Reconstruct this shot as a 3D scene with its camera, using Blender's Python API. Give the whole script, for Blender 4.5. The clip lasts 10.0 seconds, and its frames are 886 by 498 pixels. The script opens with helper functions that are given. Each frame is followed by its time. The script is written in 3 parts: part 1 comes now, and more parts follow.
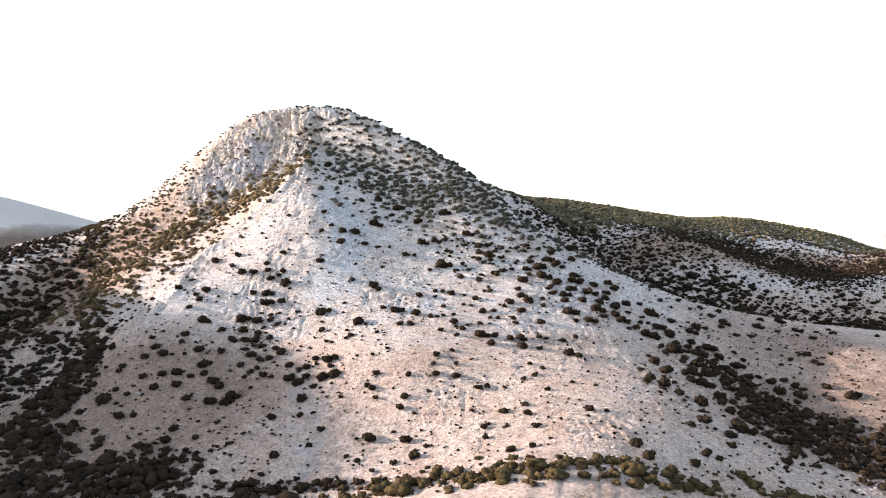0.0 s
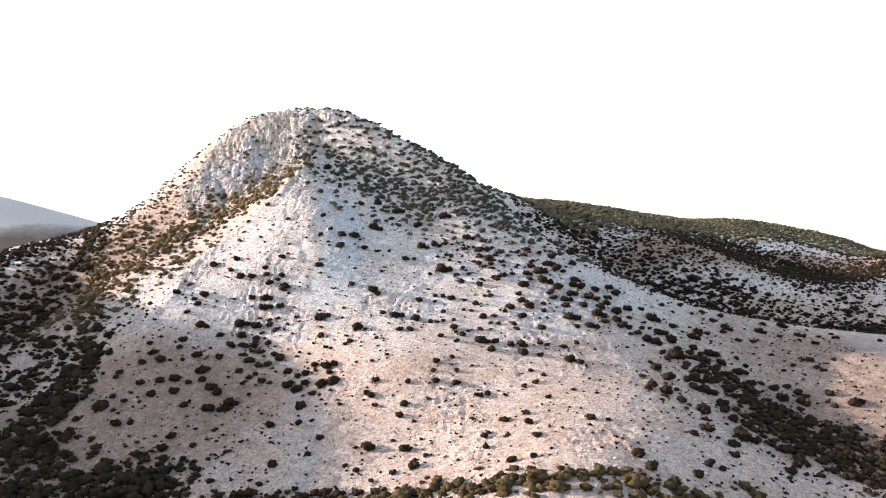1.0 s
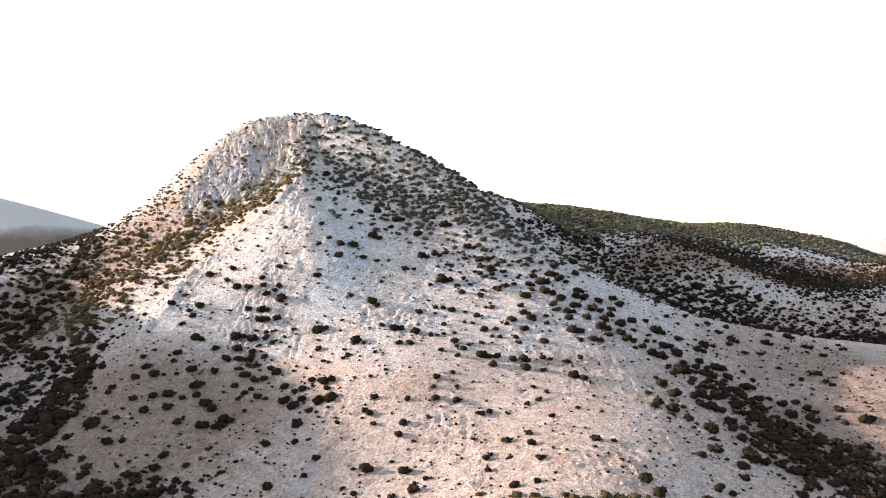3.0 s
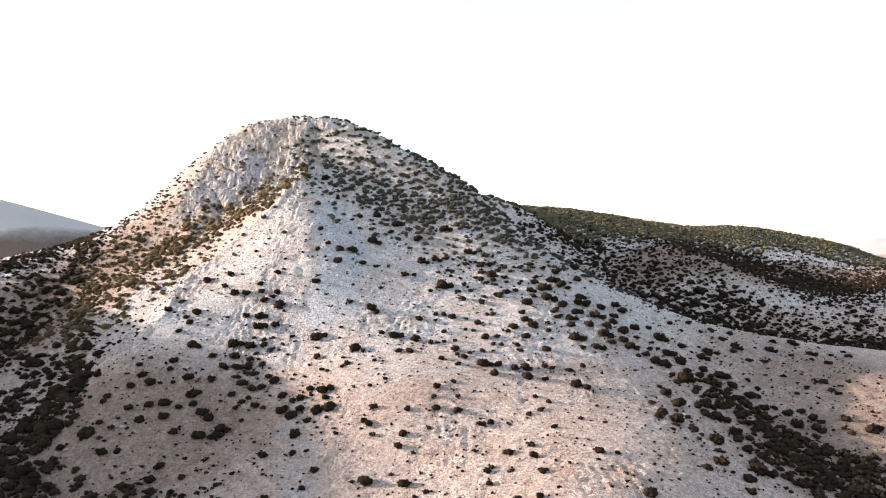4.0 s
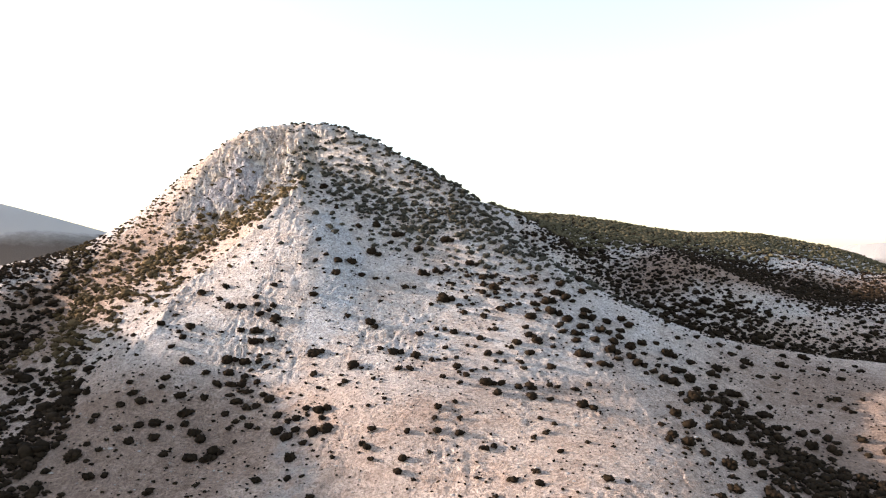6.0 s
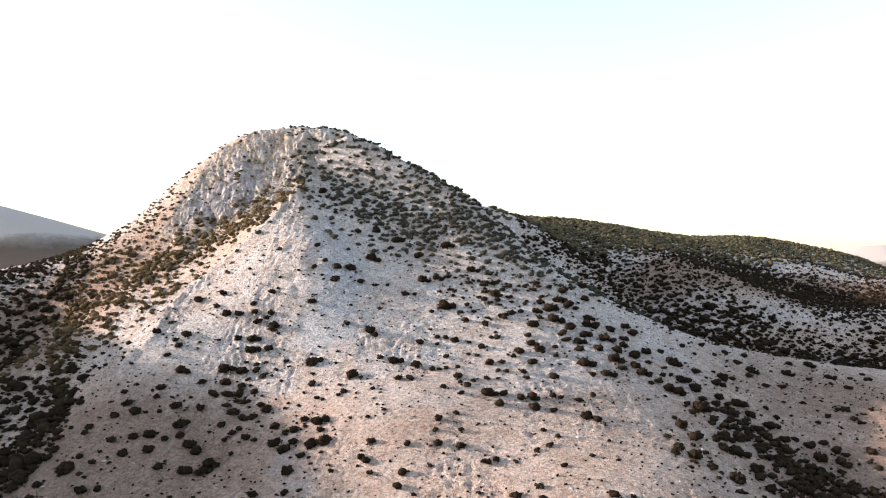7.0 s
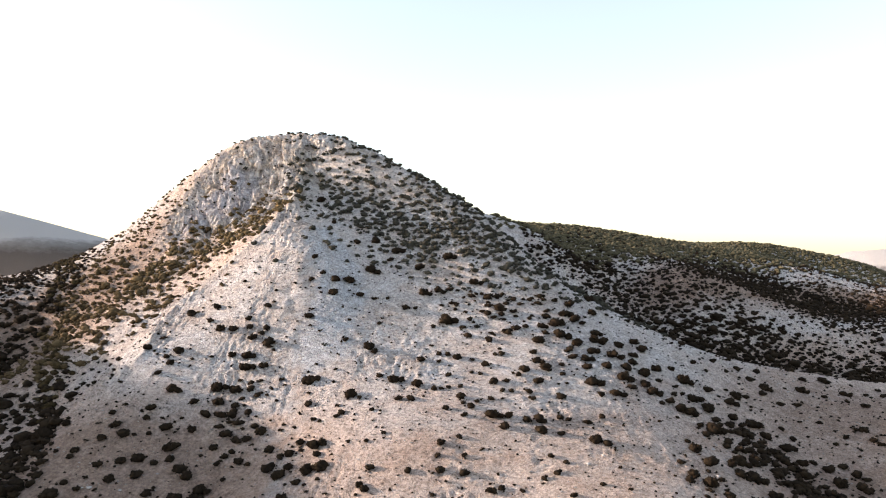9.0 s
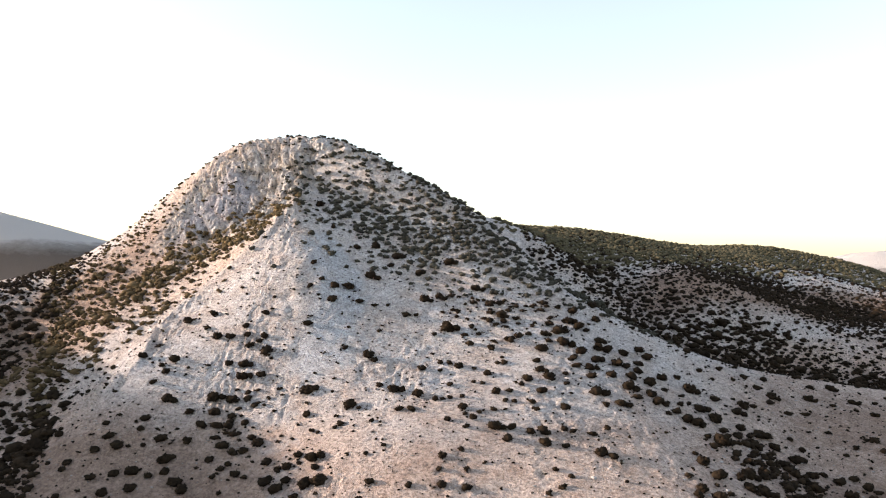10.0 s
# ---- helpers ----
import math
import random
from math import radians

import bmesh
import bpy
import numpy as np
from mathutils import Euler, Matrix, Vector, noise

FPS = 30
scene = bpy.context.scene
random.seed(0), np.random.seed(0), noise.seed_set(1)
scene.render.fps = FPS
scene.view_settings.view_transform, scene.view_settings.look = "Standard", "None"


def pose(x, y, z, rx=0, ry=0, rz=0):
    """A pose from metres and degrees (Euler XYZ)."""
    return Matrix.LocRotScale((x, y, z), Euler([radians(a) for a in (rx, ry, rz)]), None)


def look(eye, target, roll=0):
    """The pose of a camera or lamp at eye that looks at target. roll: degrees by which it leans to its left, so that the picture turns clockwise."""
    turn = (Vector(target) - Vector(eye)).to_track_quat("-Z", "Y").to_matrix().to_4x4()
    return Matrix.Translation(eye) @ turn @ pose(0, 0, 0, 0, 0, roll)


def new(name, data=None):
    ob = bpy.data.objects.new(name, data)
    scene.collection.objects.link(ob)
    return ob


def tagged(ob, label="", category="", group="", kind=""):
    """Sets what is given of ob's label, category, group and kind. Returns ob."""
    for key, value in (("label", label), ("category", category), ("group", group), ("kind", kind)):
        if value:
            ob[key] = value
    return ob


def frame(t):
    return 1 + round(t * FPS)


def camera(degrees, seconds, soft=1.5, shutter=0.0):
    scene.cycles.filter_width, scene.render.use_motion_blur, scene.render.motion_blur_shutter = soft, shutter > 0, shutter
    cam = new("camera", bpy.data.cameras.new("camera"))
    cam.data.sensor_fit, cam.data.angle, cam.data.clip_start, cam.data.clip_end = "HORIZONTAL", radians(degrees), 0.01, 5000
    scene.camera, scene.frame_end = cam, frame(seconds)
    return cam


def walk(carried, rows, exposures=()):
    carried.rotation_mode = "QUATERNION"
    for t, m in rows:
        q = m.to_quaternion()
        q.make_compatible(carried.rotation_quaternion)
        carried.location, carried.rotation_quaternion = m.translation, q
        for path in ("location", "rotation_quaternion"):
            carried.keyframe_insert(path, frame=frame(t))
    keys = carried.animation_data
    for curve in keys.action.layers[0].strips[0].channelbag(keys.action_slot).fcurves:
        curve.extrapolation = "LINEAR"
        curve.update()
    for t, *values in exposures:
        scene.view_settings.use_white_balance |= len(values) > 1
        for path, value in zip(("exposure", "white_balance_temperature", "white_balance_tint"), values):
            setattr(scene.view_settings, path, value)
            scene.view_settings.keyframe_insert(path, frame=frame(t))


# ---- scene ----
cam = camera(66.25, 10.0, 1.12)
PATH = [
    (0.0, (0.000, 0.000, 0.000), (0.000, 100.000, 0.000), 0.000),
    (1.0, (-0.045, 2.647, 2.657), (-0.045, 102.647, 2.543), 0.037),
    (2.0, (-0.123, 5.944, 5.270), (-0.130, 105.944, 5.135), 0.077),
    (3.0, (-0.242, 9.828, 7.842), (-0.260, 109.828, 7.764), 0.118),
    (4.0, (-0.405, 14.232, 10.379), (-0.440, 114.232, 10.419), 0.159),
    (5.0, (-0.619, 19.093, 12.885), (-0.673, 119.093, 13.088), 0.199),
    (6.0, (-0.888, 24.346, 15.366), (-0.964, 124.345, 15.760), 0.237),
    (7.0, (-1.218, 29.926, 17.826), (-1.318, 129.924, 18.425), 0.271),
    (8.0, (-1.615, 35.768, 20.270), (-1.737, 135.765, 21.069), 0.301),
    (9.0, (-2.083, 41.808, 22.703), (-2.227, 141.803, 23.683), 0.324),
    (10.0, (-2.628, 47.982, 25.129), (-2.792, 147.975, 26.254), 0.340),
]
walk(cam, [(t, look(eye, target, roll)) for t, eye, target, roll in PATH], ((0.0, 1.55, 6830, 14), (10.0, 1.10, 7120, 15)))

# ---- world, sun, exposure ----
SUN_ELEVATION, SUN_AZIMUTH = 14.4, 4.5    # degrees; azimuth counted from the west (-x) towards the north (+y)
world = bpy.data.worlds.new("world")
scene.world = world
world.use_nodes = True
wn, wl = world.node_tree.nodes, world.node_tree.links
sky = wn.new("ShaderNodeTexSky")
sky.sky_type, sky.sun_disc = "NISHITA", False
sky.sun_elevation = radians(SUN_ELEVATION)
sky.sun_rotation = radians(-90 + SUN_AZIMUTH)
sky.air_density, sky.dust_density, sky.ozone_density = 1.0, 1.0, 1.0
wn["Background"].inputs["Strength"].default_value = 0.15
haze = wn.new("ShaderNodeMix")    # thin bright haze over the whole sky
haze.data_type, haze.blend_type = "RGBA", "ADD"
haze.inputs[0].default_value = 1.0
haze.inputs[7].default_value = (1.02, 1.06, 1.06, 1)
wl.new(sky.outputs[0], haze.inputs[6])
wl.new(haze.outputs[2], wn["Background"].inputs["Color"])
sun = new("sun", bpy.data.lights.new("sun", "SUN"))
sun.data.energy, sun.data.angle, sun.data.color = 5.0, radians(1.4), (1.0, 0.84, 0.73)
ce, ca = math.cos(radians(SUN_ELEVATION)), radians(SUN_AZIMUTH)
to_sun = Vector((-ce * math.cos(ca), ce * math.sin(ca), math.sin(radians(SUN_ELEVATION))))
sun.matrix_world = look(to_sun * 2000, (0, 0, 0))


# ---- noise over the plan ----
RNG = np.random.RandomState(7)
PERM = RNG.permutation(4096)
GRAD = RNG.uniform(0, 2 * np.pi, 4096)


def perlin(x, y):
    """Gradient noise, about -0.7 to 0.7, one cell a unit."""
    x, y = np.asarray(x, float), np.asarray(y, float)
    i, j = np.floor(x).astype(int), np.floor(y).astype(int)
    u, v = x - i, y - j

    def corner(a, b):
        g = GRAD[PERM[(PERM[(i + a) & 4095] + j + b) & 4095]]
        return np.cos(g) * (u - a) + np.sin(g) * (v - b)

    su, sv = u * u * u * (u * (6 * u - 15) + 10), v * v * v * (v * (6 * v - 15) + 10)
    low = corner(0, 0) * (1 - su) + corner(1, 0) * su
    high = corner(0, 1) * (1 - su) + corner(1, 1) * su
    return low * (1 - sv) + high * sv


def fractal(x, y, octaves=4, gain=0.5):
    total, amp = 0.0, 1.0
    for k in range(octaves):
        total = total + amp * perlin(x * 2.03 ** k + 17.3 * k, y * 2.03 ** k - 9.1 * k)
        amp *= gain
    return total


def hill(form, x, y):
    """A rounded rise or hollow: centre x, y, height, length, width, turn in radians."""
    cx, cy, h, a, b, turn = form
    c, s = math.cos(turn), math.sin(turn)
    u, v = ((x - cx) * c + (y - cy) * s) / a, (-(x - cx) * s + (y - cy) * c) / b
    return h * np.exp(-0.5 * (u * u + v * v))


# ---- the land: rises and hollows (x, y, height, length, width, turn) ----
VALLEY = -90.0
MOUNTAIN_FORMS = [
    (28, 455, 147.4, 128, 71, 0.553),
    (45, 216, 21.1, 39, 122, -0.505),
    (89, 462, -85.5, 36, 61, 1.371),
    (-172, 368, -65.6, 35, 67, -0.491),
    (-85, 451, -69.1, 111, 37, -0.426),
    (219, 330, 12.5, 36, 36, 0.584),
    (-193, 569, 153.7, 125, 176, -0.782),
    (88, 516, -68.3, 32, 166, 1.458),
    (-124, 375, -60.0, 35, 74, 0.442),
    (-203, 373, -40.6, 112, 35, -1.117),
    (136, 567, -44.7, 35, 37, 1.124),
    (-130, 459, 152.7, 56, 115, -0.341),
    (-187, 443, -42.1, 95, 34, 0.576),
    (11, 306, 17.2, 36, 106, -0.967),
    (-81, 391, -39.2, 35, 81, 1.033),
    (-280, 356, -25.4, 36, 104, 0.421),
]
COUNTRY_FORMS = [
    (156, 592, 20.9, 163, 241, -0.104),
    (-113, 571, -44.5, 99, 36, -0.929),
    (318, 890, 114.3, 253, 114, 0.594),
    (-520, 86, -27.2, 210, 254, 0.394),
    (741, 61, -28.5, 256, 164, 2.075),
    (-488, 950, -22.2, 260, 80, 0.431),
    (536, 687, 44.9, 266, 262, 0.270),
    (438, 805, -10.2, 36, 102, 1.522),
    (352, 62, -14.7, 126, 84, -0.201),
    (522, 737, 30.0, 34, 227, -0.674),
    (-73, 784, -87.1, 35, 163, -0.135),
    (75, 788, 35.4, 185, 153, -1.300),
    (274, 850, -27.5, 124, 56, 0.826),
    (486, 830, 19.6, 51, 35, 0.504),
    (372, 698, 16.0, 48, 36, 0.000),
    (176, 418, 3.6, 34, 15, 0.100),
    (-203, 532, 4.0, 20, 18, 0.000),
]
SCARP = (-87.9, 480.6, 37.2, 61.5, 8.56, -0.339)    # the cliff: centre, height, half length, sharpness, turn
HILLS_AND_SHADE_RIDGE = [
    # unseen ridge left of the view, added to shade the lower left slope
    (-412, 288, 122, 36, 138, 0.0),
    (-1500, 1750, 274, 584, 220, 0.0),
    (1850, 2850, 158, 330, 250, 0.0),
]


def scarp(x, y):
    cx, cy, h, a, w, turn = SCARP
    c, s = math.cos(turn), math.sin(turn)
    u, v = ((x - cx) * c + (y - cy) * s) / a, -(x - cx) * s + (y - cy) * c
    return h * np.exp(-0.5 * u * u) * (0.5 + 0.5 * np.tanh(v / w)) * np.exp(-0.5 * (np.maximum(v, 0) / 45) ** 2)


def land(x, y):
    """The smooth height of the land."""
    x, y = np.asarray(x, float), np.asarray(y, float)
    z = VALLEY + 0.0 * x
    for form in MOUNTAIN_FORMS + COUNTRY_FORMS + HILLS_AND_SHADE_RIDGE:
        z = z + hill(form, x, y)
    return z + scarp(x, y)


def detail(x, y):
    """Fine relief: humps, rills and loose rock."""
    broad = 0.6 * fractal(x / 34, y / 34, 2)
    lumps = np.clip(0.55 + 1.6 * fractal(x / 26 + 9, y / 40, 3), 0.15, 1.4)
    rugged = 1 + 0.8 * np.maximum.reduce([0.7 * along(WHITE_RIB, 12, x, y), along(SPUR, 8, x, y), area((-138, 342, 16, 12, 0), x, y)])
    rough = 1.45 * rugged * lumps * (0.28 * fractal(x / 7.5, y / 9.5, 3, 0.6) + 0.62 * (0.5 - 2 * np.abs(perlin(x / 3.3 + 7, y / 4.2))))
    r = rockiness(x, y)
    warp = 5 * fractal(x / 25, y / 25, 2)
    ribs = 1 - 2 * np.abs(fractal((x + 0.35 * y + 2 * warp) / 16, (y + warp) / 30, 3, 0.6))
    fine = 1 - 2 * np.abs(perlin((x + 0.35 * y + warp) / 4.4 + 40, (y - warp) / 7))
    bays = hill((-139, 487, 12, 8, 10, 0.3), x, y) + hill((-163, 465, 7, 6, 10, -0.3), x, y) + hill((-114, 492, -6, 6, 4.5, 0.0), x, y) + hill((-98, 468, 4, 24, 6, -1.29), x, y) + hill((-58, 499, 5, 12, 9, 0.0), x, y)
    edges = 4.6 * np.exp(-np.sqrt(off_line(SPUR, x, y) ** 2 + 1.5) / 6) + 0.6 * np.exp(-np.sqrt(off_line(WHITE_RIB, x, y) ** 2 + 6) / 6) - 1.2
    return broad + rough + bays + edges / (1 + (np.hypot(x + 100, y - 390) / 118) ** 12) + r * (3.2 * (ribs - 0.8) + 0.8 * (fine - 0.6) + 3.2 * fractal(x / 9 + 3, y / 9, 4, 0.62) + 1.8 * (0.6 - 2 * np.abs(perlin((x + 0.35 * y + 3 * warp) / 24 + 6, (y + 2 * warp) / 40))))


def area(form, x, y):
    """1 at the heart of an oval (x, y, length, width, turn), fading out past its edge."""
    cx, cy, a, b, turn = form
    return hill((cx, cy, 1.0, a, b, turn), x, y)


def off_line(line, x, y):
    """How far from a line of points that wanders a little."""
    x, y = np.asarray(x, float), np.asarray(y, float)
    x, y = x + 5 * perlin(x / 21 + 3, y / 21), y + 5 * perlin(x / 21 - 8, y / 21 + 5)
    x, y = np.asarray(x, float), np.asarray(y, float)
    best = np.full(x.shape, 1e9)
    for (ax, ay), (bx, by) in zip(line, line[1:]):
        dx, dy = bx - ax, by - ay
        k = np.clip(((x - ax) * dx + (y - ay) * dy) / (dx * dx + dy * dy), 0, 1)
        best = np.minimum(best, np.hypot(x - ax - k * dx, y - ay - k * dy))
    return best


def along(line, width, x, y):
    """1 on a line of points, fading out at its width."""
    return np.exp(-0.5 * (off_line(line, x, y) / width) ** 2)


CLIFF = [(-164, 490), (-140, 484), (-118, 478), (-104, 466)]
VIOLET_ROCK = [(-165, 470), (-160, 484), (-148, 488), (-140, 482), (-132, 478)]
SPUR = [(-98, 484), (-92, 472), (-88, 447), (-97, 424), (-113, 410), (-127, 400), (-137, 388), (-140, 368), (-138, 346), (-147, 339), (-157, 331)]
WHITE_RIB = [(-85, 433), (-81, 406), (-77, 388), (-75, 369), (-73, 350), (-76, 332), (-75, 320)]
CREST = [(-88, 490), (-72, 487), (-56, 482), (-44, 478)]


# strips of scree; their blue tint is the shade beside the rib, painted in
SHADED_SCREE = [(-68, 412), (-58, 398), (-54, 380), (-54, 358), (-61, 334)]
SHADED_SCREE_LOW = [(-62, 345), (-72, 325), (-60, 300), (-50, 250), (-40, 225)]
# dry grass; its warm tone also paints sunlight onto the lit slopes
GRASS_AND_SUN = [(45, 262, 48, 26, 0.25), (70, 222, 50, 26, 0), (262, 380, 45, 60, 0.6), (-186, 442, 74, 36, 1.0), (-140, 425, 30, 16, 0.6)]
# brown earth ovals; they also paint shade into the hollow and low flanks
EARTH_WITH_SHADE = [(-140, 278, 60, 30, 0.1), (-155, 252, 60, 34, 0.2), (172, 280, 48, 30, 0.3), (290, 610, 130, 30, 0.3)]


def rockiness(x, y):
    face = along(CLIFF, 17, x, y)
    ragged = np.clip(0.5 + 2 * perlin(x / 9, y / 9), 0, 1)
    spur = np.maximum.reduce([0.45 * along(SPUR, 4.0, x, y), 0.30 * along(WHITE_RIB, 5, x, y), 0.85 * along(CREST, 6, x, y)]) * ragged
    return np.clip(np.maximum(face * 1.15, spur), 0, 1)


def height(x, y):
    return land(x, y) + detail(x, y)


# ---- materials ----
def material(name):
    m = bpy.data.materials.new(name)
    m.use_nodes = True
    return m, m.node_tree.nodes, m.node_tree.links, m.node_tree.nodes["Principled BSDF"]


def ground_material():
    m, n, l, bsdf = material("limestone_scree")
    geo = n.new("ShaderNodeNewGeometry")

    def tex(scale, detail_=6, rough=0.6):
        t = n.new("ShaderNodeTexNoise")
        t.inputs["Scale"].default_value, t.inputs["Detail"].default_value, t.inputs["Roughness"].default_value = scale, detail_, rough
        l.new(geo.outputs["Position"], t.inputs["Vector"])
        return t.outputs["Fac"]

    def ramp(fac, *stops):
        r = n.new("ShaderNodeValToRGB")
        while len(r.color_ramp.elements) < len(stops):
            r.color_ramp.elements.new(0.5)
        for e, (p, c) in zip(r.color_ramp.elements, stops):
            e.position, e.color = p, (*c, 1)
        l.new(fac, r.inputs[0])
        return r.outputs[0]

    def mix(fac, a, b, blend="MIX"):
        x = n.new("ShaderNodeMix")
        x.data_type, x.blend_type = "RGBA", blend
        if isinstance(fac, float):
            x.inputs[0].default_value = fac
        else:
            l.new(fac, x.inputs[0])
        l.new(a, x.inputs[6])
        l.new(b, x.inputs[7])
        return x.outputs[2]

    def mask(name):
        a = n.new("ShaderNodeAttribute")
        a.attribute_name = name
        return a.outputs["Fac"]

    def noisy(fac, other, amount=0.8):
        """A mask with a ragged edge."""
        x = n.new("ShaderNodeMath")
        x.operation = "MULTIPLY_ADD"
        x.inputs[1].default_value = amount
        l.new(other, x.inputs[0])
        l.new(fac, x.inputs[2])
        return ramp(x.outputs[0], (0.25 + 0.5 * amount, (0, 0, 0)), (0.75 + 0.5 * amount, (1, 1, 1)))

    speck = tex(0.8, 10, 0.78)
    middle = tex(0.11, 6, 0.6)
    stone = ramp(speck, (0.38, (0.20, 0.184, 0.177)), (0.44, (0.46, 0.434, 0.420)), (0.57, (0.71, 0.680, 0.662)))
    # scree stones with the blue of shade mixed into the colour
    scree = ramp(tex(1.0, 10, 0.78), (0.40, (0.24, 0.248, 0.264)), (0.46, (0.44, 0.453, 0.475)), (0.57, (0.64, 0.655, 0.680)))
    grass = ramp(speck, (0.37, (0.31, 0.248, 0.211)), (0.58, (0.70, 0.592, 0.526)))
    rock = ramp(tex(0.35, 10, 0.75), (0.37, (0.14, 0.131, 0.128)), (0.42, (0.42, 0.400, 0.390)), (0.55, (0.74, 0.712, 0.698)))
    # far hills: pale limestone with distance haze mixed into the upper tones
    far = ramp(noisy(mask("bare_haze"), tex(0.006, 10, 0.74), 0.8), (0.0, (0.095, 0.080, 0.070)), (0.6, (0.24, 0.222, 0.210)), (1.0, (0.46, 0.437, 0.422)))
    stretch = n.new("ShaderNodeVectorMath")
    stretch.operation = "MULTIPLY"
    stretch.inputs[1].default_value = (0.55, 0.55, 0.07)
    l.new(geo.outputs["Position"], stretch.inputs[0])
    streak = n.new("ShaderNodeTexNoise")
    streak.inputs["Scale"].default_value, streak.inputs["Detail"].default_value = 1.0, 6
    l.new(stretch.outputs[0], streak.inputs["Vector"])
    rock = mix(1.0, rock, ramp(streak.outputs["Fac"], (0.40, (0.72, 0.72, 0.74)), (0.58, (1.1, 1.1, 1.1))), "MULTIPLY")
    stain = ramp(tex(0.13, 5, 0.6), (0.44, (1.0, 1.0, 1.0)), (0.62, (1.0, 0.90, 0.78)))
    rock = mix(1.0, rock, stain, "MULTIPLY")
    # violet-grey tone for the left part of the cliff
    violet_grey = ramp(tex(0.5, 10, 0.78), (0.36, (0.17, 0.162, 0.172)), (0.42, (0.41, 0.396, 0.416)), (0.57, (0.69, 0.670, 0.698)))
    violet_grey = mix(1.0, violet_grey, ramp(streak.outputs["Fac"], (0.38, (0.70, 0.70, 0.72)), (0.56, (1.08, 1.08, 1.08))), "MULTIPLY")
    rock = mix(noisy(mask("violet_grey"), tex(0.2, 6), 0.6), rock, violet_grey)
    tone = ramp(tex(0.055, 7, 0.65), (0.36, (0.90, 0.83, 0.79)), (0.50, (1.0, 0.985, 0.98)), (0.64, (1.0, 1.02, 1.05)))
    patches = ramp(tex(0.24, 5, 0.62), (0.36, (0.84, 0.82, 0.81)), (0.62, (1.12, 1.12, 1.13)))
    soil = ramp(speck, (0.38, (0.20, 0.158, 0.134)), (0.44, (0.42, 0.347, 0.305)), (0.58, (0.65, 0.548, 0.490)))
    stone = mix(noisy(mask("low"), tex(0.03, 8, 0.7), 0.9), stone, soil)
    colour = mix(1.0, mix(noisy(mask("grass"), middle), stone, grass), tone, "MULTIPLY")
    # earth colour, dark enough to carry part of the shade as well
    earth_with_shade = ramp(speck, (0.36, (0.190, 0.139, 0.113)), (0.60, (0.420, 0.318, 0.262)))
    colour = mix(noisy(mask("earth_with_shade"), middle), colour, earth_with_shade)
    colour = mix(noisy(mask("scree"), middle), colour, scree)
    colour = mix(1.0, colour, patches, "MULTIPLY")
    colour = mix(noisy(mask("rock"), tex(0.4, 6), 0.5), colour, rock)
    colour = mix(mask("far"), colour, far)
    l.new(colour, bsdf.inputs["Base Color"])
    bsdf.inputs["Roughness"].default_value = 0.95
    bsdf.inputs["Specular IOR Level"].default_value = 0.1
    bump = n.new("ShaderNodeBump")
    bump.inputs["Strength"].default_value, bump.inputs["Distance"].default_value = 1.0, 2.2
    l.new(tex(0.55, 9, 0.68), bump.inputs["Height"])
    grain = n.new("ShaderNodeBump")    # single stones
    grain.inputs["Strength"].default_value, grain.inputs["Distance"].default_value = 1.0, 1.4
    l.new(tex(1.5, 5, 0.6), grain.inputs["Height"])
    l.new(bump.outputs[0], grain.inputs["Normal"])
    l.new(grain.outputs[0], bsdf.inputs["Normal"])
    return m


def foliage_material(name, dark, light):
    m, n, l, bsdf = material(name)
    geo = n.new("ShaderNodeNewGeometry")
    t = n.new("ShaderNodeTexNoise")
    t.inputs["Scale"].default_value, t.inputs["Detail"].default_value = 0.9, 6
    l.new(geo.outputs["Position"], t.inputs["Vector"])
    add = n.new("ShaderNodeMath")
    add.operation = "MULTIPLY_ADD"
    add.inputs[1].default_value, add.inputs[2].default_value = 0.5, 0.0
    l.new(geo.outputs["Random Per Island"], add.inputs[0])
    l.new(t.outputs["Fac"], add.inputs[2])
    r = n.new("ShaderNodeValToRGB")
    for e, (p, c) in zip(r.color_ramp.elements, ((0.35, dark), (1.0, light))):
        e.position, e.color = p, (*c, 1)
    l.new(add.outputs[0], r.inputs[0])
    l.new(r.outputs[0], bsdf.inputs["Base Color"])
    bsdf.inputs["Roughness"].default_value = 0.85
    bsdf.inputs["Specular IOR Level"].default_value = 0.03
    return m


GROUND = ground_material()
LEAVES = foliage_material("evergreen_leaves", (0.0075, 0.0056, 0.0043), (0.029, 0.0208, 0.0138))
RIDGE_LEAVES = foliage_material("ridge_leaves", (0.048, 0.043, 0.026), (0.104, 0.093, 0.060))
# grey-green leaves of the high shrubs, with haze lightening put into them
HAZY_GREY_LEAVES = foliage_material("hazy_grey_green_leaves", (0.020, 0.0195, 0.0168), (0.062, 0.060, 0.048))
# yellowed and lightened to paint sun on the scrub below the cliff
SUNLIT_FOOT_LEAVES = foliage_material("sunlit_foot_leaves", (0.036, 0.028, 0.016), (0.135, 0.101, 0.056))
# hedge leaves lightened in colour for the sun on the row
SUNLIT_HEDGE_LEAVES = foliage_material("sunlit_hedge_leaves", (0.017, 0.0130, 0.0072), (0.068, 0.051, 0.026))
# brown-green leaves darkened to hold the gully's shade
SHADED_LEAVES = foliage_material("shaded_gully_leaves", (0.014, 0.0105, 0.0062), (0.054, 0.040, 0.020))
# lit copy of the leaves: sunlight is in this lighter olive
SUNLIT_LEAVES = foliage_material("sunlit_leaves", (0.026, 0.0195, 0.0115), (0.118, 0.085, 0.047))
